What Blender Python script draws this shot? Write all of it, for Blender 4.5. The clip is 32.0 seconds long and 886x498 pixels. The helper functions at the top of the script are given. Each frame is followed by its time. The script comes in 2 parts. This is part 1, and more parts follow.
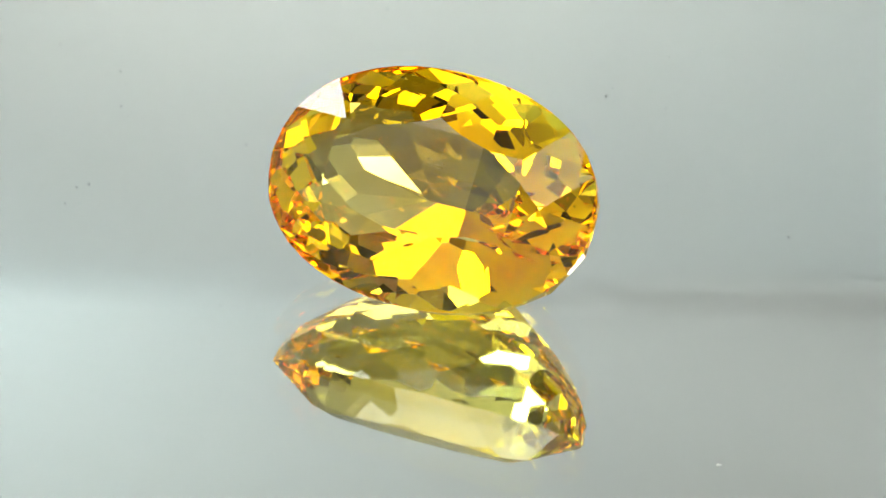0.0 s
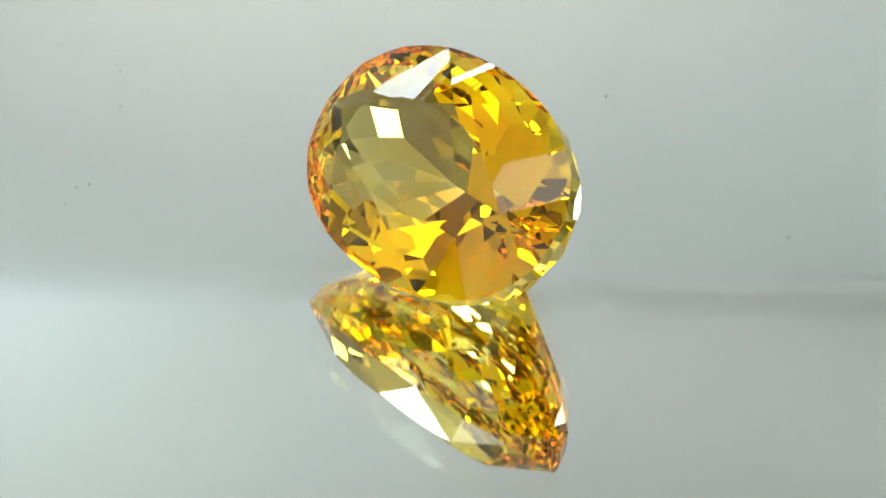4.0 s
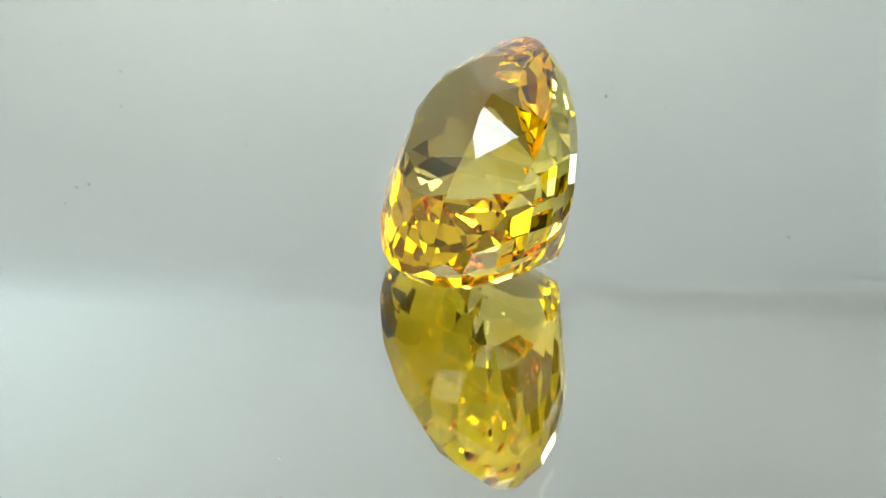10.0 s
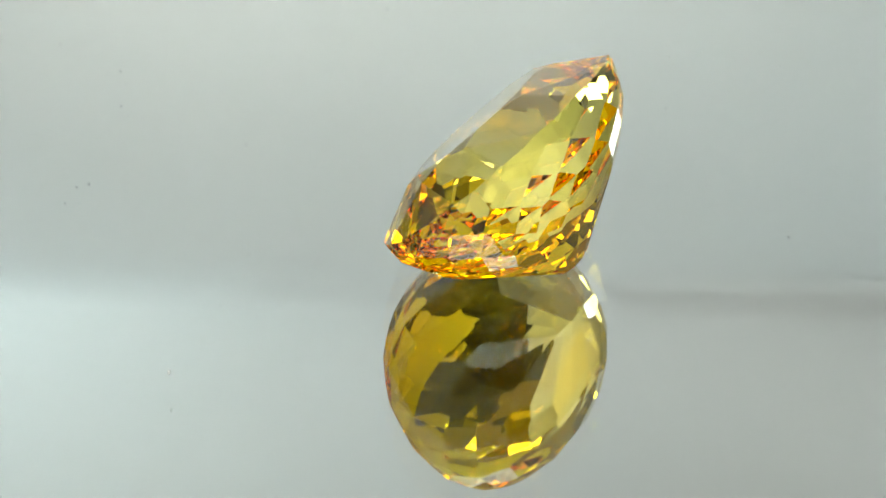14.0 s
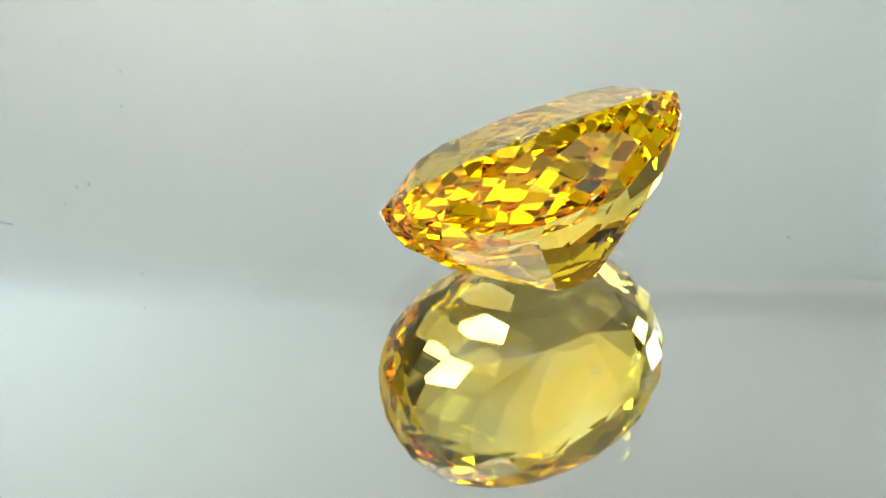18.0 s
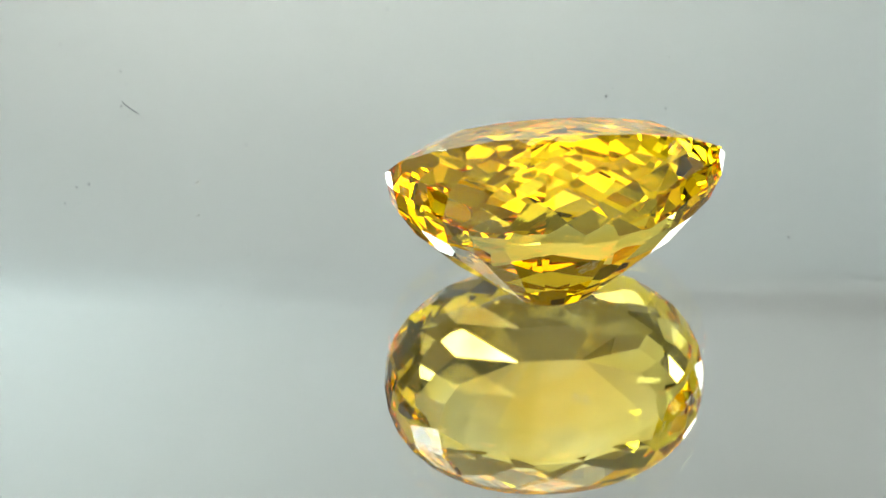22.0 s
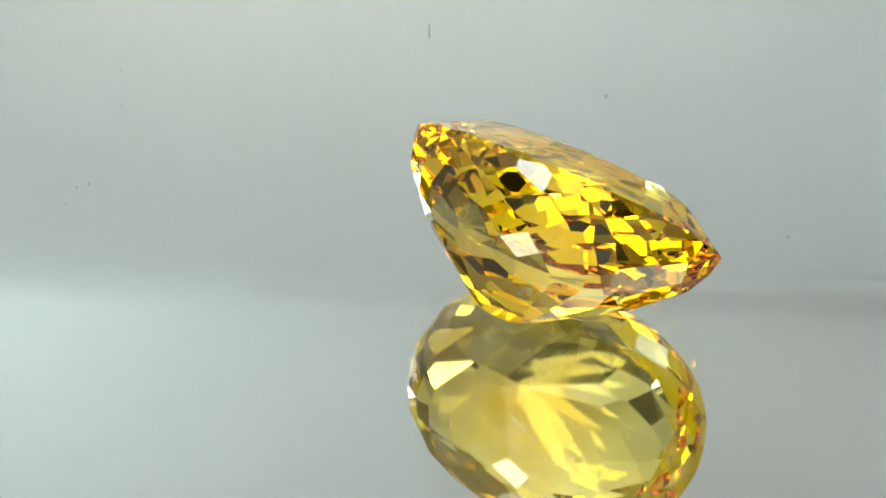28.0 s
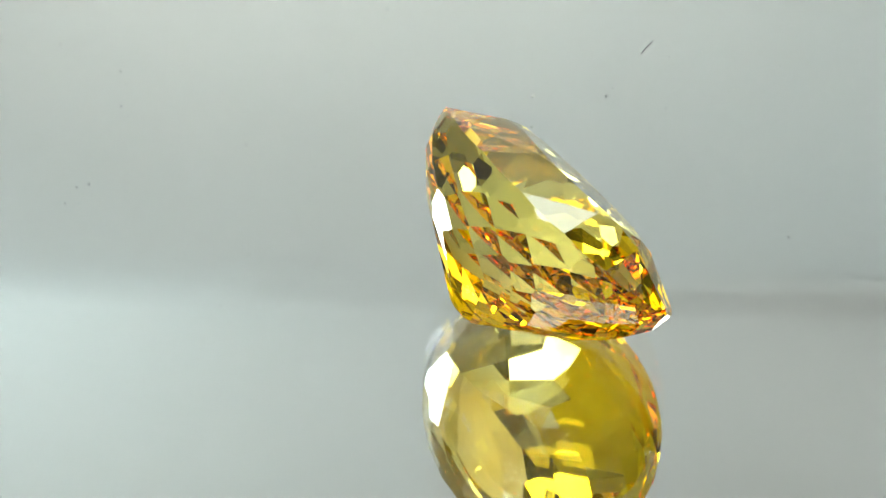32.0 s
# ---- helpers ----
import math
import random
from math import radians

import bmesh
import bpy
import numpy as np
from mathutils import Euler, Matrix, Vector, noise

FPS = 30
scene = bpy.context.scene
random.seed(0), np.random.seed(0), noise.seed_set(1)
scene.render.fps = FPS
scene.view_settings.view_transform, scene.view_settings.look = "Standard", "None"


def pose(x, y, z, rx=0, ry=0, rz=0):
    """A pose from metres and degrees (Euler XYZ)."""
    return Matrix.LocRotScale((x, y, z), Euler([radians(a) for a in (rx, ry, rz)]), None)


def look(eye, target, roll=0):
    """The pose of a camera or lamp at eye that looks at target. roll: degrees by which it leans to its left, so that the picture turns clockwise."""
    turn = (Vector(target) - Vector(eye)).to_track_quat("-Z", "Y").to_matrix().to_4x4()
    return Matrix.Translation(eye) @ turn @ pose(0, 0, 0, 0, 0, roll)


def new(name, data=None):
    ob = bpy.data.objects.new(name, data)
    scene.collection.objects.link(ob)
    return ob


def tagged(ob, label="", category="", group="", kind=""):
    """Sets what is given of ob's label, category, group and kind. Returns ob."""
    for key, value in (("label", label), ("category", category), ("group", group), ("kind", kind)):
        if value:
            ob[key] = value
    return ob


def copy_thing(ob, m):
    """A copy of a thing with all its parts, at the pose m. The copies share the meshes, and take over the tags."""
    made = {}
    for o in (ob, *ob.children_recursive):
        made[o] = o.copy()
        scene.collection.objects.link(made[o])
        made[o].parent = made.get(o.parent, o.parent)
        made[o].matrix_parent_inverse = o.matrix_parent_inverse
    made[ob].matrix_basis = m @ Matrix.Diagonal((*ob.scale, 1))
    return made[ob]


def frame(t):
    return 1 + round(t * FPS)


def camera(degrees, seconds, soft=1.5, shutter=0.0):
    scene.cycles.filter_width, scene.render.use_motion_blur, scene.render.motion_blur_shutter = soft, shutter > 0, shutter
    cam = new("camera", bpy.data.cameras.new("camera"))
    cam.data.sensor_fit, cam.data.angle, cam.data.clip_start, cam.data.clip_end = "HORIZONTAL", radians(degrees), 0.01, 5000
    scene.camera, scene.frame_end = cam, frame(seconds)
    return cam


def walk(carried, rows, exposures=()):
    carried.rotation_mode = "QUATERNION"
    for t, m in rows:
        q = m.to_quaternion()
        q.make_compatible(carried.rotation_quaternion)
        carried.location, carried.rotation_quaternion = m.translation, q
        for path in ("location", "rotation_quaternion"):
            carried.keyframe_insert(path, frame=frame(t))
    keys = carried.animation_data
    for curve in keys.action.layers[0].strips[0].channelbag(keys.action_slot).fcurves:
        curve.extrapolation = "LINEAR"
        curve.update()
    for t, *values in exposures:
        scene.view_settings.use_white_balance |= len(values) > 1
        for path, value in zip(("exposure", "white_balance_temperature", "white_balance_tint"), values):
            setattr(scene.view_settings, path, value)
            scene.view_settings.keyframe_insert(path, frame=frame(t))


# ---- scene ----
# A faceted yellow gemstone, 24 mm long, turns on a small back-silvered mirror inside a white light tent.
MM = 0.00109          # one unit of the stone's plan, in metres
ALPHA, DIST = 34.647, 176.977   # the camera's downward tilt and its distance from what it looks at
TARGET = Vector((-3.482, 3.309, 0)) * MM
EYE = TARGET + Vector((0, -math.cos(radians(ALPHA)), math.sin(radians(ALPHA)))) * DIST * MM
cam = camera(18.887, 32.0, soft=1.5)
walk(cam, [(0, look(EYE, TARGET, 1.155)), (32, look(EYE, TARGET, 1.155))],
     [(0, 0.08), (1, 0.11), (2, 0.05), (3, 0.05), (15.5, 0.05), (16.5, 0.13), (19, 0.13), (20, 0.03), (26.5, 0.03), (28, -0.03), (29, -0.06), (30, 0.0), (32, 0.02)])


def turned(t):
    """The turntable's angle at t seconds, in degrees."""
    return -6.906 * t - 0.001 * t * t


# ---- light ----
scene.cycles.max_bounces, scene.cycles.glossy_bounces, scene.cycles.transmission_bounces = 24, 24, 24
world = bpy.data.worlds.new("world")
world.use_nodes = True
world.node_tree.nodes["Background"].inputs["Color"].default_value = (1.0, 0.98, 0.94, 1)
world.node_tree.nodes["Background"].inputs["Strength"].default_value = 0.19
scene.world = world


def fill_light(name, eye, target, width, height, watts, colour):
    """An unseen area light added outside the tent, to brighten its cloth from behind."""
    lamp = bpy.data.lights.new(name, "AREA")
    lamp.shape, lamp.size, lamp.size_y, lamp.energy, lamp.color = "RECTANGLE", width, height, watts, colour
    new(name, lamp).matrix_world = look(eye, target)


fill_light("fill_behind", (-0.03, 0.43, 0.025), (-0.03, 0.3, 0.025), 0.18, 0.05, 0.88, (1.0, 0.995, 0.98))
fill_light("fill_behind_high", (-0.14, 0.62, 0.20), (-0.12, 0.3, 0.20), 0.16, 0.10, 0.50, (0.80, 0.92, 1.0))
fill_light("fill_over_roof", (-0.20, 0.28, 0.385), (-0.10, 0.26, 0.21), 0.28, 0.09, 2.05, (0.80, 0.935, 1.0))
fill_light("fill_over_corner", (0.09, 0.285, 0.285), (0.07, 0.25, 0.21), 0.16, 0.04, 0.125, (0.97, 0.99, 1.0))
fill_light("fill_left", (-0.75, 0.0, 0.20), (-0.3, 0.0, 0.20), 0.30, 0.30, 2.0, (1.0, 1.0, 0.99))
fill_light("fill_right", (0.38, -0.08, 0.09), (0.3, -0.09, 0.08), 0.08, 0.06, 0.35, (1.0, 0.99, 0.96))
fill_light("fill_front", (-0.36, -0.58, 0.20), (-0.20, -0.15, 0.20), 0.25, 0.25, 4.0, (1.0, 0.99, 0.97))


# ---- materials ----
def material(name):
    m = bpy.data.materials.new(name)
    m.use_nodes = True
    nt = m.node_tree
    nt.nodes.clear()
    out = nt.nodes.new("ShaderNodeOutputMaterial")
    return m, nt, out


def node(nt, kind, **values):
    n = nt.nodes.new(kind)
    for key, value in values.items():
        n.inputs[key.replace("_", " ")].default_value = value
    return n


def plain(name, colour, rough=0.6, metal=0.0, grain=900, spread=0.12, bump=0.1):
    """A surface with a fine grain and broad stains."""
    m, nt, out = material(name)
    b = node(nt, "ShaderNodeBsdfPrincipled", Roughness=rough, Metallic=metal)
    tex = nt.nodes.new("ShaderNodeTexCoord")
    fine, broad = node(nt, "ShaderNodeTexNoise", Scale=grain, Detail=4), node(nt, "ShaderNodeTexNoise", Scale=grain / 40, Detail=3)
    mix = nt.nodes.new("ShaderNodeMath")
    mix.operation = "ADD"
    ramp = node(nt, "ShaderNodeMapRange", From_Min=0.6, From_Max=1.4, To_Min=1 - spread, To_Max=1 + spread)
    col = node(nt, "ShaderNodeVectorMath")
    col.operation = "SCALE"
    col.inputs[0].default_value = colour
    bmp = node(nt, "ShaderNodeBump", Strength=bump, Distance=0.0005)
    for n in (fine, broad):
        nt.links.new(tex.outputs["Object"], n.inputs["Vector"])
    nt.links.new(fine.outputs["Fac"], mix.inputs[0])
    nt.links.new(broad.outputs["Fac"], mix.inputs[1])
    nt.links.new(mix.outputs[0], ramp.inputs["Value"])
    nt.links.new(ramp.outputs[0], col.inputs["Scale"])
    nt.links.new(col.outputs[0], b.inputs["Base Color"])
    nt.links.new(fine.outputs["Fac"], bmp.inputs["Height"])
    nt.links.new(bmp.outputs[0], b.inputs["Normal"])
    nt.links.new(b.outputs[0], out.inputs[0])
    return m


def fabric():
    """White tent cloth: scatters light back and lets part of it through."""
    m, nt, out = material("tent_cloth")
    tex = nt.nodes.new("ShaderNodeTexCoord")
    n1, n2 = node(nt, "ShaderNodeTexNoise", Scale=6, Detail=2), node(nt, "ShaderNodeTexNoise", Scale=700, Detail=2)
    ramp = node(nt, "ShaderNodeMapRange", From_Min=0.3, From_Max=0.7, To_Min=0.96, To_Max=1.0)
    tint = node(nt, "ShaderNodeVectorMath")
    tint.operation = "SCALE"
    tint.inputs[0].default_value = (0.813, 0.813, 0.812)
    bmp = node(nt, "ShaderNodeBump", Strength=0.1, Distance=0.0005)
    d, tr = node(nt, "ShaderNodeBsdfDiffuse"), node(nt, "ShaderNodeBsdfTranslucent")
    mix = node(nt, "ShaderNodeMixShader", Fac=0.45)
    for n in (n1, n2):
        nt.links.new(tex.outputs["Object"], n.inputs["Vector"])
    nt.links.new(n1.outputs["Fac"], ramp.inputs["Value"])
    nt.links.new(ramp.outputs[0], tint.inputs["Scale"])
    nt.links.new(n2.outputs["Fac"], bmp.inputs["Height"])
    for s in (d, tr):
        nt.links.new(tint.outputs[0], s.inputs["Color"])
    nt.links.new(bmp.outputs[0], d.inputs["Normal"])
    nt.links.new(d.outputs[0], mix.inputs[1])
    nt.links.new(tr.outputs[0], mix.inputs[2])
    nt.links.new(mix.outputs[0], out.inputs[0])
    return m


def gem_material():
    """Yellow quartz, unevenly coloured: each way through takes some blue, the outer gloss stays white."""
    m, nt, out = material("yellow_quartz")
    ior = 1.57
    fres = node(nt, "ShaderNodeFresnel", IOR=ior)
    total = node(nt, "ShaderNodeMapRange", From_Min=0.985, From_Max=0.999, To_Min=0, To_Max=1)
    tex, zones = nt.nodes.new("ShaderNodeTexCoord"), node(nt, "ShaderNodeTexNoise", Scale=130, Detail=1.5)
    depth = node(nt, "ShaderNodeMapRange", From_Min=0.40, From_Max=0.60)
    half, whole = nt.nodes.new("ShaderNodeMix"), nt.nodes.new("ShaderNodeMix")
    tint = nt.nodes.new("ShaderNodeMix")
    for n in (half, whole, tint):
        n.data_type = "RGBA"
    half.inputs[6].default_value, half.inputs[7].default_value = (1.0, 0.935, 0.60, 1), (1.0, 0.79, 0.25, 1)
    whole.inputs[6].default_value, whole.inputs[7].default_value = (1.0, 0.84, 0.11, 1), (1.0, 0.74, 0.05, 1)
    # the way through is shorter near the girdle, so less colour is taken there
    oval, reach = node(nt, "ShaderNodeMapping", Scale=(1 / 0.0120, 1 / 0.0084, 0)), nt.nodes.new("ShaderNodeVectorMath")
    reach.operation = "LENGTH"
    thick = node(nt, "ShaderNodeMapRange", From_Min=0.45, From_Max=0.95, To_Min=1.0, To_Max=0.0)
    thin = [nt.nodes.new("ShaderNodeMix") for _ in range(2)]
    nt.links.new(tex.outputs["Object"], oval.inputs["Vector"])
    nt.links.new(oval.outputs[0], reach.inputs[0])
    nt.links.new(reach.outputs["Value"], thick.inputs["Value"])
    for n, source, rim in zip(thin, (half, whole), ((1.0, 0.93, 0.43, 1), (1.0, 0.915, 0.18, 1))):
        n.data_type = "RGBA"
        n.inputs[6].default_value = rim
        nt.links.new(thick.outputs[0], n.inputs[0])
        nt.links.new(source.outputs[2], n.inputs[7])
    tint.inputs[6].default_value = (1, 1, 1, 1)
    gloss = node(nt, "ShaderNodeBsdfGlossy", Roughness=0.0)
    refr = node(nt, "ShaderNodeBsdfRefraction", Roughness=0.0, IOR=ior)
    mix = nt.nodes.new("ShaderNodeMixShader")
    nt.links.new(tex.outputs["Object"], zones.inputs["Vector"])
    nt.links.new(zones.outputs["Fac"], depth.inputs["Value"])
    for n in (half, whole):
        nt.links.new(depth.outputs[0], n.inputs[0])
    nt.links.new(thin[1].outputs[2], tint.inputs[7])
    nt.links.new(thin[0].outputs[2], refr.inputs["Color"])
    nt.links.new(fres.outputs[0], total.inputs["Value"])
    nt.links.new(total.outputs[0], tint.inputs[0])
    nt.links.new(tint.outputs[2], gloss.inputs["Color"])
    nt.links.new(fres.outputs[0], mix.inputs[0])
    nt.links.new(refr.outputs[0], mix.inputs[1])
    nt.links.new(gloss.outputs[0], mix.inputs[2])
    nt.links.new(mix.outputs[0], out.inputs[0])
    return m


def glass_material():
    m, nt, out = material("float_glass")
    g = node(nt, "ShaderNodeBsdfGlass", Color=(0.99, 1.0, 0.985, 1), Roughness=0.0, IOR=1.52)
    nt.links.new(g.outputs[0], out.inputs[0])
    return m


def silver_material():
    m, nt, out = material("silvering")
    g = node(nt, "ShaderNodeBsdfGlossy", Color=(0.93, 0.94, 0.92, 1), Roughness=0.0)
    nt.links.new(g.outputs[0], out.inputs[0])
    return m


CLOTH, GEM, GLASS, SILVER = fabric(), gem_material(), glass_material(), silver_material()
BLACK = plain("black_plastic", (0.03, 0.03, 0.032), 0.5)
TABLE = plain("table_laminate", (0.30, 0.29, 0.27), 0.5, grain=200)
ROOM = plain("room_paint", (0.05, 0.05, 0.05), 0.9, grain=40)
BOARD = plain("grey_card", (0.09, 0.09, 0.085), 0.9, grain=60)
LINT = plain("lint", (0.75, 0.75, 0.68), 0.9)
SCRATCH = plain("scratched_silver", (0.36, 0.37, 0.37), 0.6, 0.3)
GREY_DUST = plain("grey_dust", (0.46, 0.46, 0.47), 0.9)


# ---- building helpers ----
def part(name, bm, mat, parent=None, label=""):
    mesh = bpy.data.meshes.new(name)
    bm.to_mesh(mesh)
    bm.free()
    mesh.materials.append(mat)
    ob = new(name, mesh)
    if parent:
        ob.parent = parent
    if label:
        ob["label"] = label
    return ob


def box(x0, y0, z0, x1, y1, z1, bevel=0.0):
    bm = bmesh.new()
    bmesh.ops.create_cube(bm, size=1)
    for v in bm.verts:
        v.co = ((x0, x1)[v.co.x > 0], (y0, y1)[v.co.y > 0], (z0, z1)[v.co.z > 0])
    if bevel:
        bmesh.ops.bevel(bm, geom=bm.edges[:], offset=bevel, segments=2, affect="EDGES")
    return bm


def disc(radius, z0, z1, segments=128, bevel=0.0):
    bm = bmesh.new()
    bmesh.ops.create_cone(bm, cap_ends=True, segments=segments, radius1=radius, radius2=radius, depth=z1 - z0)
    bmesh.ops.translate(bm, vec=(0, 0, (z0 + z1) / 2), verts=bm.verts)
    if bevel:
        rim = [e for e in bm.edges if abs(e.verts[0].co.z - e.verts[1].co.z) < 1e-9]
        bmesh.ops.bevel(bm, geom=rim, offset=bevel, segments=2, affect="EDGES")
    return bm


# ---- the setting: tent, table, room ----
WX, WY, WZ = 0.30, 0.30, 0.2125     # half width, back wall, roof of the tent
BASE = -0.030                        # table top
TH = 0.0006
FRONT = -0.150                       # front wall, open round the lens


def setting(name, bm, mat, label):
    return tagged(part(name, bm, mat), label, name.split("_")[0], kind="structure")


def bent_cloth():
    """The back wall and the roof strip: one sheet of cloth that turns over in a soft bend."""
    bend, steps = 0.009, 10
    line = [(WY, BASE)] + [(WY - bend + bend * math.cos(a), WZ - bend + bend * math.sin(a)) for a in [math.pi / 2 * i / steps for i in range(steps + 1)]] + [(0.205, WZ)]
    bm = bmesh.new()
    rows = [[bm.verts.new((x, y + off * dy, z + off * dz)) for (y, z), (dy, dz) in zip(line, [(1, 0)] + [(math.cos(math.pi / 2 * i / steps), math.sin(math.pi / 2 * i / steps)) for i in range(steps + 1)] + [(0, 1)])] for x in (-WX, 0.125) for off in (0, TH)]
    return bm, rows


def backdrop():
    bm, ((*a,), (*b,), (*c,), (*d,)) = bent_cloth()
    for i in range(len(a) - 1):
        for p, q in ((a, c), (d, b), (b, a), (c, d)):
            bm.faces.new((p[i], p[i + 1], q[i + 1], q[i])).smooth = p in (a, d)
    for i in (0, -1):
        bm.faces.new((a[i], b[i], d[i], c[i]))
    bmesh.ops.recalc_face_normals(bm, faces=bm.faces)
    return bm


setting("backdrop", backdrop(), CLOTH, "white cloth hung behind the mirror and bent over at its top")
setting("wall_back", box(0.115, WY + 2 * TH, BASE, WX, WY + 3 * TH, WZ - 0.004), CLOTH, "white cloth back wall of the light tent")
# unseen card, added to block the light over the roof from the stone
setting("roof_left", box(-WX, 0.10, WZ, -0.055, 0.203, WZ + TH), BOARD, "unseen grey card added to keep the light over the roof off the stone")
setting("wall_left", box(-WX - TH, FRONT, BASE, -WX, WY + TH, 0.40), CLOTH, "tall white cloth side wall of the light tent")
# unseen cloth panels, added with a gap between to shape the stone's light
setting("wall_right_near", box(WX, FRONT, BASE, WX + TH, -0.025, 0.13), CLOTH, "unseen white cloth panel added at the side to light the stone, lit from outside")
setting("wall_right_far", box(WX, 0.065, BASE, WX + TH, WY + 3 * TH, 0.08), CLOTH, "unseen low white cloth panel added at the side to light the stone")
setting("floor", box(-WX, FRONT, BASE - TH, WX, WY + 3 * TH, BASE), CLOTH, "white cloth floor of the light tent")
# unseen tall panel, added as a bright surface for the stone
setting("wall_front_left", box(-WX, FRONT - TH, BASE, -0.026, FRONT, 0.40), CLOTH, "unseen tall white cloth panel added beside the lens opening to light the stone")
setting("wall_front_right", box(0.026, FRONT - TH, BASE, WX, FRONT, 0.09), CLOTH, "white cloth front wall beside the lens opening")
setting("wall_front_low", box(-0.026, FRONT - TH, BASE, 0.026, FRONT, 0.06), CLOTH, "white cloth front wall under the lens opening")
for i, (x0, y0, x1, y1) in enumerate(((-2, -2.1, 2, -2), (-2, 1.9, 2, 2), (-2.1, -2, -2, 1.9), (2, -2, 2.1, 1.9))):
    setting("room_wall_%d" % (i + 1), box(x0, y0, -0.8, x1, y1, 1.5), ROOM, "dark grey room wall in the dimness")
setting("room_floor", box(-2, -2, -0.80, 2, 1.9, -0.78), ROOM, "dark grey room floor under the table")
table = tagged(new("table"), "grey laminate table under the white cloth tent", "table")
part("tabletop", box(-0.6, -0.6, BASE - 0.035, 0.6, 0.5, BASE - 2 * TH, 0.003), TABLE, table)
for x in (-0.55, 0.55):
    for y in (-0.55, 0.45):
        part("leg", box(x - 0.02, y - 0.02, -0.78, x + 0.02, y + 0.02, BASE - 0.0352, 0.002), BLACK, table)


def led_lamp(eye, target, width, height, glow, colour, label):
    """A flat lamp: black housing, a rim and a glowing diffuser that faces the target."""
    lamp = tagged(new("led_lamp"), label, "lamp", "lamps round the stone")
    lamp.matrix_world = look(eye, target)
    m, nt, out = material("lamp_diffuser")
    e = node(nt, "ShaderNodeEmission", Color=(*colour, 1), Strength=glow)
    nt.links.new(e.outputs[0], out.inputs[0])
    w, h = width / 2, height / 2
    part("housing", box(-w - 0.006, -h - 0.006, 0.002, w + 0.006, h + 0.006, 0.022, 0.002), BLACK, lamp)
    part("diffuser", box(-w, -h, -0.001, w, h, 0.0018, 0.0004), m, lamp, "glowing white diffuser")
    for x0, y0, x1, y1 in ((-w - 0.006, -h - 0.006, w + 0.006, -h - 0.001), (-w - 0.006, h + 0.001, w + 0.006, h + 0.006), (-w - 0.006, -h - 0.0009, -w - 0.001, h + 0.0009), (w + 0.001, -h - 0.0009, w + 0.006, h + 0.0009)):
        part("rim", box(x0, y0, -0.004, x1, y1, 0.0018), BLACK, lamp)
    return lamp


led_lamp((-0.180, 0.200, 0.180), (-0.06, -0.06, 0.02), 0.120, 0.047, 11, (0.88, 0.97, 1.0), "long bluish white lamp panel hung beside the backdrop")
led_lamp((0.190, 0.285, 0.182), (0.0, 0.0, 0.0), 0.150, 0.024, 6, (0.88, 0.97, 1.0), "slim bluish white lamp bar on the back wall")
side = led_lamp((-0.180, -0.092, 0.150), (0, 0, 0.01), 0.050, 0.046, 15, (1.0, 0.985, 0.95), "white lamp panel on a black stand at the side")
top = led_lamp((0.0, -0.085, 0.345), (0, -0.02, 0.0), 0.34, 0.26, 2.9, (1.0, 0.99, 0.90), "wide warm white lamp panel overhead on a black stand")


def stand(lamp, x, y, height):
    """A pole from the table to the lamp, with a foot plate."""
    back = lamp.matrix_world.inverted()
    for name, bm in (("pole", box(x - 0.004, y - 0.004, BASE + 0.004, x + 0.004, y + 0.004, height, 0.001)), ("foot_plate", box(x - 0.03, y - 0.03, BASE, x + 0.03, y + 0.03, BASE + 0.004, 0.001))):
        bm.transform(back)
        part(name, bm, BLACK, lamp)


stand(side, -0.200, -0.102, 0.15)
stand(top, 0.0, -0.30, 0.372)
part("boom", (lambda bm: (bm.transform(top.matrix_world.inverted()), bm)[1])(box(-0.004, -0.304, 0.364, 0.004, -0.085, 0.372, 0.001)), BLACK, top)


# ---- the stone ----
A, B, HC, CM = 11.0, 7.78, 2.24, 1.0
TABLE_X, TABLE_Y = 0.62, 0.39       # the table's share of the oval, lengthways and across
PD, PQ, PM, KL, KX, KY, N2 = 8.749, 2.12, 1.115, 0.161, 0.700, -0.077, 2.159
rng = random.Random(7)


def oval(th):
    c, s = math.cos(th), math.sin(th)
    return math.copysign(abs(c) ** (2 / N2), c) * A, math.copysign(abs(s) ** (2 / N2), s) * B


def girdle(th):
    """Half the girdle's thickness, greatest on the long sides."""
    return 0.12 + 0.18 * math.sin(th) ** 2


def pavilion(th, k):
    x, y = oval(th)
    sc = max(0.0, 1 - k ** PQ) ** (1 / PM)
    return Vector((x * (KL * k + (1 - KL * k) * sc) + KX * k, y * sc + KY * k, -PD * k - girdle(th)))


def crown(th, u):
    x, y = oval(th)
    return Vector((x * (1 - (1 - TABLE_X) * u), y * (1 - (1 - TABLE_Y) * u), HC * (1 - (1 - u) ** CM) + girdle(th)))


def plane(a, b, c):
    """The plane through three corners, facing out of the stone."""
    n = (b - a).cross(c - a).normalized()
    return (a, -n) if n.dot(a - Vector((0, 0, -2))) < 0 else (a, n)


def along(surface, th, k):
    """The direction round the stone at one place of its surface."""
    return (surface(th + 1e-3, k) - surface(th - 1e-3, k)).normalized()


def meet(*planes):
    """The corner in which three facets meet."""
    m = Matrix([n for _, n in planes])
    return m.inverted() @ Vector([n.dot(p) for p, n in planes])


def level(one, two, z):
    """The place on the edge between two facets at height z."""
    return meet(one, two, (Vector((0, 0, z)), Vector((0, 0, 1))))


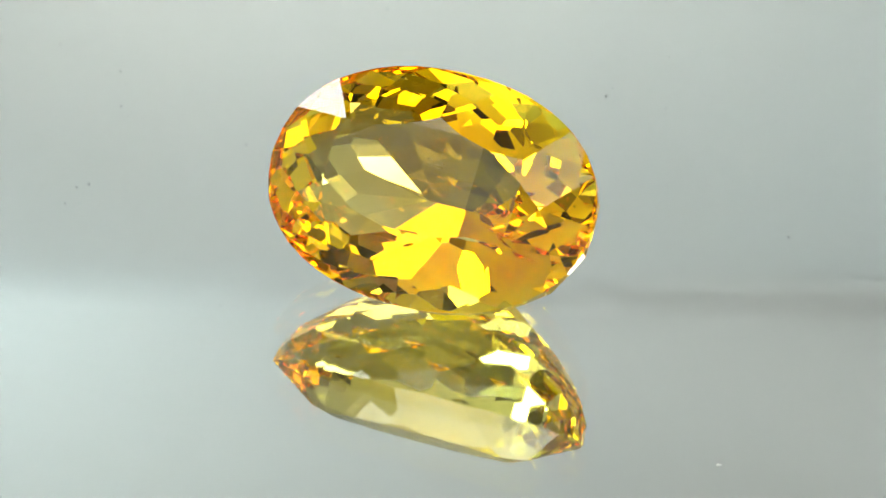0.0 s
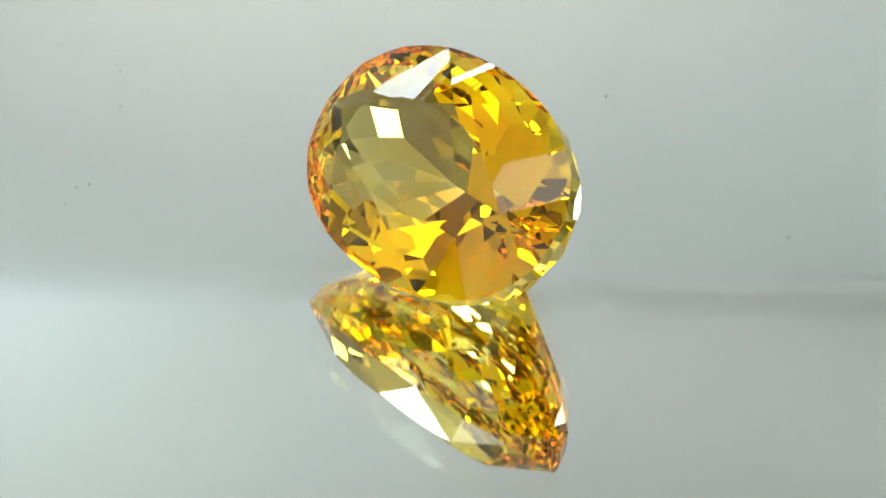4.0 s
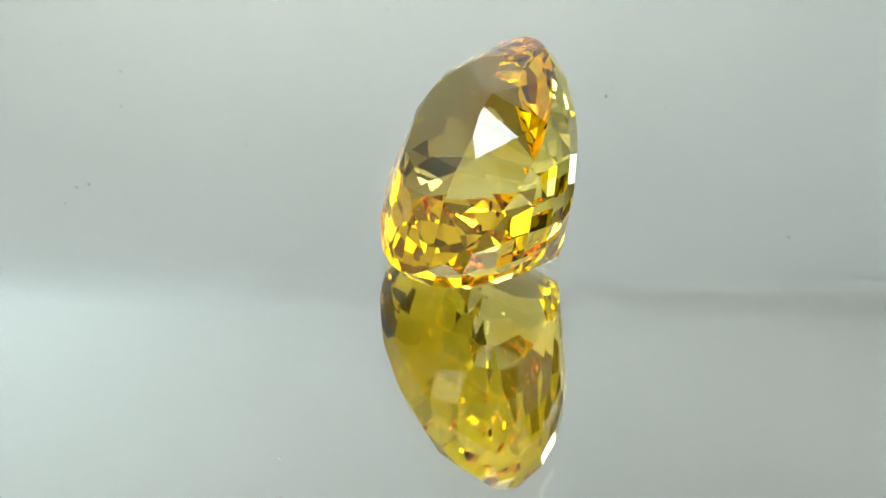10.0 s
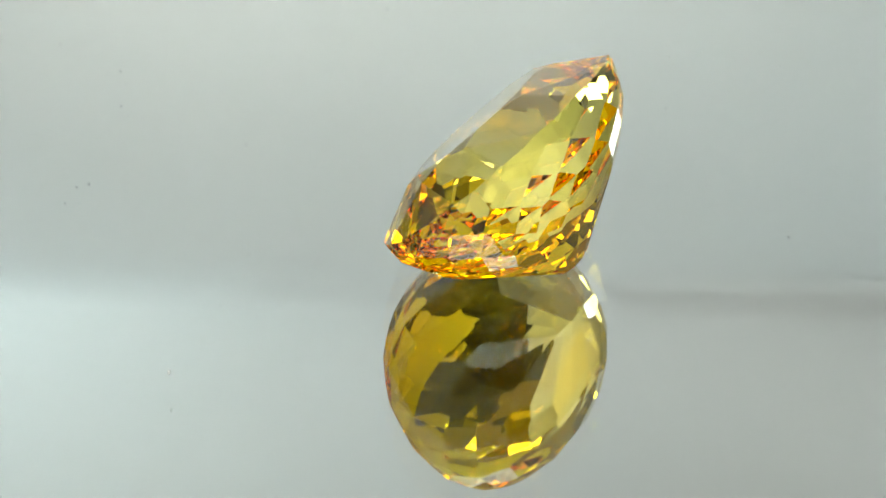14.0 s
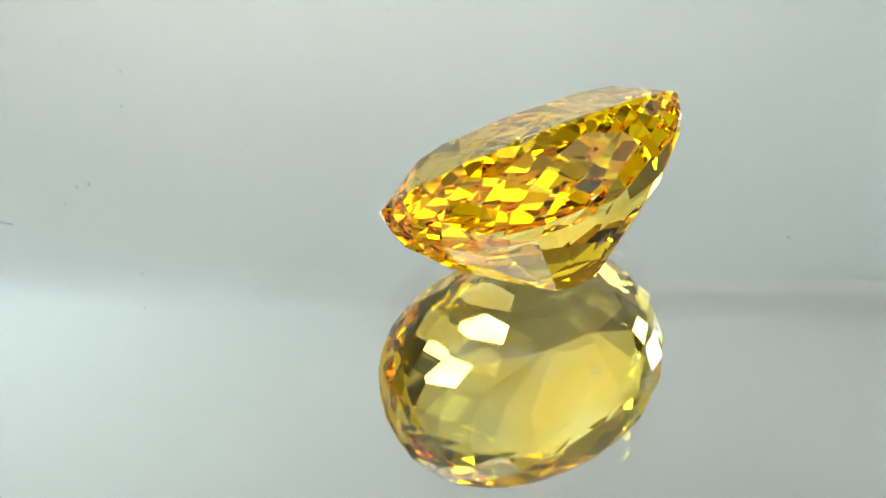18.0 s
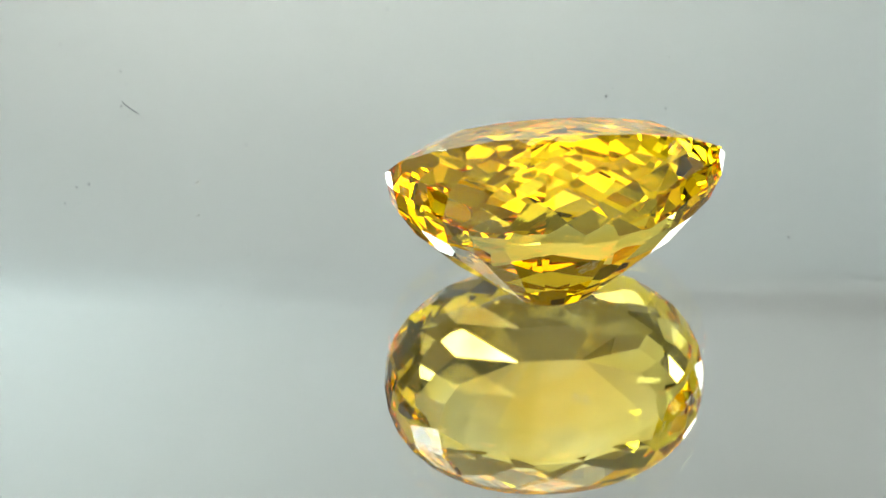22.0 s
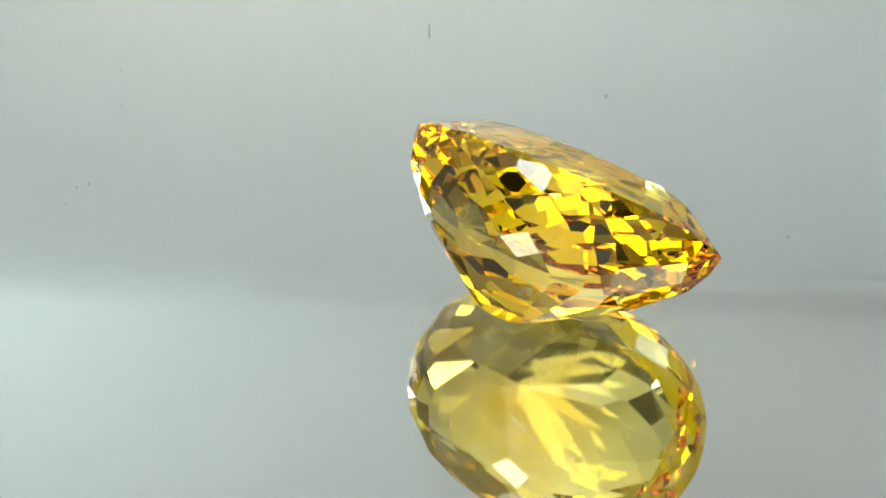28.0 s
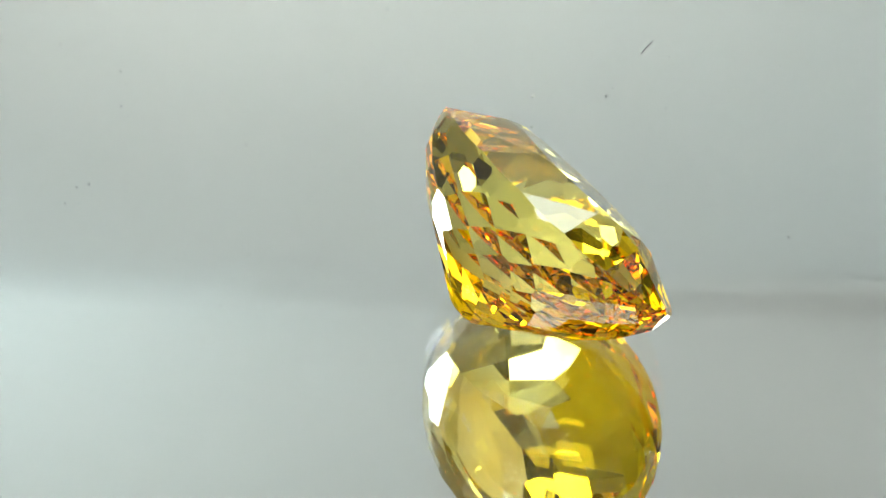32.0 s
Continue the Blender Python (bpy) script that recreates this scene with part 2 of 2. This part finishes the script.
def uneven(cut, middle, most):
    """A hand-cut facet: its plane, leaned about its middle by up to so many degrees."""
    p, n = cut
    centre = middle - n * n.dot(middle - p)
    lean = Euler([radians(rng.uniform(-most, most)) for _ in range(3)]).to_matrix()
    return centre, lean @ n


def facets():
    """Below, rows of sixteen kites, each row set off by half a step and cut to the corners of the row before; above, eight kites, stars and a table."""
    step = 2 * math.pi / ROUND
    cuts = []
    for j in range(48):
        th = math.pi / 24 * (j + 0.5)
        x, y = oval(th)
        x2, y2 = oval(th + 1e-3)
        cuts.append((Vector((x, y, 0)), Vector((y2 - y, x - x2, 0)).normalized()))
    surface, levels = pavilion, LOWER
    rows = [[plane(surface(step * j, START), surface(step * j, levels[2]), surface(step * j, START) + along(surface, step * j, levels[1])) for j in range(ROUND)]]
    corners = [level(rows[0][j], rows[0][(j + 1) % ROUND], surface(step * (j + 0.5), levels[1]).z) for j in range(ROUND)]
    for j in range(ROUND):
        for end in (j, j + 1):
            cuts.append(plane(surface(step * end, 0), surface(step * (j + 0.5), 0), corners[j]))
    for row in range(1, len(levels) - 2):
        half = 0.5 if row % 2 else 0.0
        rows.append([plane(corners[j], surface(step * (j + half), levels[row + 2]), corners[j] + along(surface, step * (j + half), levels[row + 1])) for j in range(ROUND)])
        shift = 0 if row % 2 else 1
        corners = [meet(rows[row][(j + shift - 1) % ROUND], rows[row][(j + shift) % ROUND], rows[row - 1][j]) for j in range(ROUND)]
    for i, row in enumerate(rows):
        half = 0.5 if i % 2 else 0.0
        cuts += [uneven(cut, surface(step * (j + half), levels[i + 1]), (0.4, 0.8, 0.9, 0.8, 0.6)[i]) for j, cut in enumerate(row)]
    step = math.pi / 8
    for j in range(8):
        th = 2 * step * (j + 0.5)
        cuts.append(plane(pavilion(th, 0.955), pavilion(th + 0.01, 0.955), pavilion(th, 0.975)))
    mains = [step * (2 * j + 1) for j in range(8)]
    kites = [plane(crown(th, 0), crown(th, 1), crown(th, 0) + along(crown, th, 0.5)) for th in mains]
    corners = [level(kites[j], kites[(j + 1) % 8], crown(mains[j] + step, 0.85).z) for j in range(8)]
    for j, th in enumerate(mains):
        cuts.append(plane(crown(th, 0), crown(th + step, 0), corners[j]))
        cuts.append(plane(crown(th + step, 0), crown(th + 2 * step, 0), corners[j]))
        cuts.append(plane(crown(th, 1), crown(th + 2 * step, 1), corners[j]))
    cuts += kites
    cuts.append((Vector((0, 0, crown(mains[0], 1).z)), Vector((0, 0, 1))))
    return cuts


ROUND, START = 16, 0.03
LOWER = (0.0, 0.14, 0.40, 0.62, 0.78, 0.90, 1.0)


def clipped(corners, p, n):
    """What is left of a flat polygon behind a plane."""
    kept, gap = [], [n.dot(c - p) for c in corners]
    for i, c in enumerate(corners):
        d, e, nxt = gap[i], gap[(i + 1) % len(corners)], corners[(i + 1) % len(corners)]
        if d <= 0:
            kept.append(c)
        if (d < 0 < e) or (e < 0 < d):
            kept.append(c + (nxt - c) * (d / (d - e)))
    return kept


def cut_stone():
    """The body that all the cuts leave: each facet is its plane's square, trimmed by every other plane."""
    cuts = facets()
    bm = bmesh.new()
    known = {}

    def corner(c):
        key = tuple(round(v / 0.004) for v in c)
        for dx in (0, -1, 1):
            for dy in (0, -1, 1):
                for dz in (0, -1, 1):
                    hit = known.get((key[0] + dx, key[1] + dy, key[2] + dz))
                    if hit and (hit.co - c).length < 0.006:
                        return hit
        known[key] = bm.verts.new(c)
        return known[key]

    for i, (p, n) in enumerate(cuts):
        u = n.orthogonal().normalized() * 40
        v = n.cross(u)
        shape = [p + u + v, p - u + v, p - u - v, p + u - v]
        for j, (q, m) in enumerate(cuts):
            if i != j and len(shape) > 2 and n.dot(m) < 0.999999:
                shape = clipped(shape, q, m)
        ring = []
        for c in shape if len(shape) > 2 else []:
            w = corner(c)
            if w not in ring:
                ring.append(w)
        if len(ring) > 2:
            bm.faces.new(ring)
    bmesh.ops.holes_fill(bm, edges=[e for e in bm.edges if e.is_boundary], sides=8)
    bmesh.ops.recalc_face_normals(bm, faces=bm.faces)
    bmesh.ops.scale(bm, vec=(MM, MM, MM), verts=bm.verts)
    return bm


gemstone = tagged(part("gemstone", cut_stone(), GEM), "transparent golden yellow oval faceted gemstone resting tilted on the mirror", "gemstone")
LEAN = pose(0, 0, 0, 0, 0, -20.752) @ pose(0, 0, 0, 45.319) @ pose(0, 0, 0, 0, 0, -0.649)
lift = 0.00003 - min((LEAN @ v.co).z for v in gemstone.data.vertices)
REST = Matrix.Translation((-4.377 * MM, -0.464 * MM, lift)) @ LEAN

# ---- the mirror on its turntable ----
mirror = tagged(new("mirror_plate"), "round back-silvered glass mirror turning under the stone", "mirror")
part("glass_sheet", disc(0.10, -0.003, 0.0, bevel=0.0004), GLASS, mirror, "clear glass sheet with dust specks and scratches")
part("silvering", disc(0.0995, -0.0036, -0.0031), SILVER, mirror)
turntable = tagged(new("turntable"), "black plastic turntable carrying the mirror", "turntable")
part("platter", disc(0.085, -0.014, -0.0037, bevel=0.001), BLACK, turntable)
part("foot", disc(0.06, BASE, -0.014, bevel=0.002), BLACK, turntable)


# ---- flaws of the stone ----
def veil_material(name, rough, most):
    """A thin flaw that glints here and there and is clear elsewhere."""
    m, nt, out = material(name)
    tex = nt.nodes.new("ShaderNodeTexCoord")
    tex_n = node(nt, "ShaderNodeTexNoise", Scale=2600, Detail=4, Roughness=0.7)
    ramp = node(nt, "ShaderNodeMapRange", From_Min=0.42, From_Max=0.62, To_Min=0.0, To_Max=most)
    clear, gloss = nt.nodes.new("ShaderNodeBsdfTransparent"), node(nt, "ShaderNodeBsdfGlossy", Color=(1, 0.97, 0.88, 1), Roughness=rough)
    mix = nt.nodes.new("ShaderNodeMixShader")
    nt.links.new(tex.outputs["Object"], tex_n.inputs["Vector"])
    nt.links.new(tex_n.outputs["Fac"], ramp.inputs["Value"])
    nt.links.new(ramp.outputs[0], mix.inputs[0])
    nt.links.new(clear.outputs[0], mix.inputs[1])
    nt.links.new(gloss.outputs[0], mix.inputs[2])
    nt.links.new(mix.outputs[0], out.inputs[0])
    return m


VEIL, FROST = veil_material("healed_crack", 0.12, 0.12), veil_material("frosted_wear", 0.5, 0.55)


def crinkled(width, height, crinkle, seed):
    """A ragged, crinkled film."""
    r = random.Random(seed)
    bm = bmesh.new()
    n = 9
    grid = [[bm.verts.new(((i / n - 0.5) * width + r.uniform(-0.04, 0.04) * width, (j / n - 0.5) * height + r.uniform(-0.04, 0.04) * height, r.uniform(-crinkle, crinkle))) for j in range(n + 1)] for i in range(n + 1)]
    for i in range(n):
        for j in range(n):
            reach = math.hypot((i + 0.5) / n - 0.5, (j + 0.5) / n - 0.5)
            if reach < r.uniform(0.30, 0.52):
                bm.faces.new((grid[i][j], grid[i + 1][j], grid[i + 1][j + 1], grid[i][j + 1]))
    bmesh.ops.delete(bm, geom=[v for v in bm.verts if not v.link_faces], context="VERTS")
    return bm


for place, width, height, seed in ((pose(-8.6 * MM, 0.4 * MM, -0.9 * MM, 35, 20, 10), 0.0022, 0.0015, 3), (pose(-7.9 * MM, -0.9 * MM, -1.3 * MM, 70, -15, 40), 0.0020, 0.0014, 5), (pose(4.6 * MM, 1.4 * MM, -2.6 * MM, 60, 10, -30), 0.0026, 0.0017, 8)):
    bm = crinkled(width, height, 0.00009, seed)
    bm.transform(place)
    part("inclusion", bm, VEIL, gemstone, "whitish feather-like crack inside the stone")


def worn_patch():
    """Fine parallel rubs on one facet near the keel."""
    middle = Vector((-0.001295, 0.00269, -0.00756))
    facet = min(gemstone.data.polygons, key=lambda f: (f.center - middle).length)
    n = facet.normal.copy()
    u = n.cross(Vector((0.3, 0.5, 0.6))).normalized()
    v = n.cross(u)
    r = random.Random(4)
    middle = facet.center + n * 0.000006
    bm = bmesh.new()
    for _ in range(46):
        c = middle + u * r.uniform(-0.0006, 0.0006) + v * r.uniform(-0.00035, 0.00035)
        a, h = u * r.uniform(0.00008, 0.0003), v * r.uniform(0.000008, 0.00002)
        bm.faces.new([bm.verts.new(c + p) for p in (-a - h, a - h, a + h, -a + h)])
    return bm


part("worn_patch", worn_patch(), FROST, gemstone, "frosted rub marks on a facet")["kind"] = "stuff"


# ---- dust ----
def fleck(radius, seed, flat=0.3):
    """A small uneven crumb."""
    r = random.Random(seed)
    bm = bmesh.new()
    bmesh.ops.create_icosphere(bm, subdivisions=2, radius=radius)
    for v in bm.verts:
        v.co *= r.uniform(0.75, 1.15)
        v.co.z *= flat
    return bm


grain = part("grain", fleck(0.00013, 2, 0.8), LINT, mirror, "pale grain of dust stuck to the glass")
grain.location = (13.174 * MM, -18.873 * MM, 0.00008)
chip = part("grain", fleck(0.00008, 6, 0.7), GREY_DUST, mirror, "dark grain of dust stuck to the glass")
chip.location = (13.174 * MM + 0.00019, -18.873 * MM + 0.00004, 0.00005)


def hair(points, radius):
    """A thin bent fibre along a few points."""
    bm = bmesh.new()
    rings = []
    for i, p in enumerate(points):
        d = (points[min(i + 1, len(points) - 1)] - points[max(i - 1, 0)]).normalized()
        s = d.cross(Vector((0, 0, 1)))
        rings.append([bm.verts.new(p + (s * math.cos(a) + Vector((0, 0, 1)) * math.sin(a) * 0.5) * radius) for a in [math.pi / 3 * k for k in range(6)]])
    for a, b in zip(rings, rings[1:]):
        for k in range(6):
            bm.faces.new((a[k], a[(k + 1) % 6], b[(k + 1) % 6], b[k]))
    return bm


bend = [Vector((0.01450 - 0.00057 * k / 8 + 0.00007 * math.sin(math.pi * k / 8), -0.03597 + 0.00228 * k / 8, -0.00305)) for k in range(9)]
part("scratch", hair(bend, 0.000035), SCRATCH, mirror, "fine grey scratch in the silvering")

# flecks added on the cloth for sensor dust: x, y, z and radius in millimetres
FLECKS = ((-68.6, 300.0, 160.8, 0.33), (-80.2, 300.0, 154.9, 0.26), (-87.3, 300.0, 160.7, 0.22), (-79.1, 300.0, 188.5, 0.33), (-81.7, 300.0, 192.6, 0.29), (-69.1, 300.0, 189.3, 0.29), (-82.7, 300.0, 170.7, 0.22), (-44.2, 300.0, 204.3, 0.37), (-41.2, 300.0, 201.2, 0.18), (-39.4, 298.3, 208.8, 0.22), (-49.7, 292.7, 212.3, 0.29), (-78.1, 292.4, 212.4, 0.22), (40.2, 300.0, 166.8, 0.33), (28.2, 300.0, 164.3, 0.33), (29.4, 300.0, 162.4, 0.29), (67.6, 300.0, 197.3, 0.37), (62.2, 300.0, 156.6, 0.22), (-15.6, 300.0, 145.5, 0.29), (-19.0, 300.0, 167.7, 0.22), (-12.7, 300.0, 160.7, 0.22), (-22.0, 300.0, 198.8, 0.18), (-47.0, 300.0, 172.7, 0.26), (-80.4, 275.0, 212.5, 0.22), (-76.7, 300.0, 156.3, 0.27), (-74.1, 300.0, 152.4, 0.24), (-75.3, 300.0, 157.7, 0.23), (-67.6, 300.0, 163.8, 0.30), (-84.7, 300.0, 164.4, 0.23), (-68.9, 300.0, 168.9, 0.24), (-67.7, 300.0, 171.0, 0.30), (-84.5, 300.0, 176.1, 0.27), (-71.5, 300.0, 175.6, 0.22), (-75.7, 300.0, 182.4, 0.27), (-81.9, 300.0, 185.7, 0.24), (-76.5, 300.0, 187.7, 0.32), (-85.0, 300.0, 187.9, 0.24), (-78.8, 300.0, 192.5, 0.27), (-44.0, 300.0, 177.4, 0.30), (-48.2, 300.0, 165.6, 0.22), (43.8, 300.0, 153.3, 0.24), (40.2, 300.0, 155.0, 0.24), (41.5, 300.0, 160.0, 0.22), (-77.6, 278.8, 212.5, 0.27))
first = tagged(part("sensor_speck", fleck(0.001, 9), GREY_DUST), "tiny grey speck added on the white cloth for dust on the camera sensor", "dust speck", "dust specks on the cloth")
for i, (x, y, z, r) in enumerate(FLECKS):
    over = max(0.0, (z - 203.5) / 9)
    m = Matrix.LocRotScale((x / 1000, y / 1000, z / 1000), Euler((radians(90) + math.asin(min(1, over)), 0, 0)), (r * 1.1, r * (1.1, 1.35, 0.9)[i % 3], r))
    if i:
        speck = copy_thing(first, Matrix())
    else:
        speck = first
    speck.matrix_basis = m


def motions():
    times = [i * 0.5 for i in range(65)]
    spin = [(t, pose(0, 0, 0, 0, 0, turned(t))) for t in times]
    walk(gemstone, [(t, m @ REST) for t, m in spin])
    walk(mirror, spin)
    walk(turntable, spin)


motions()
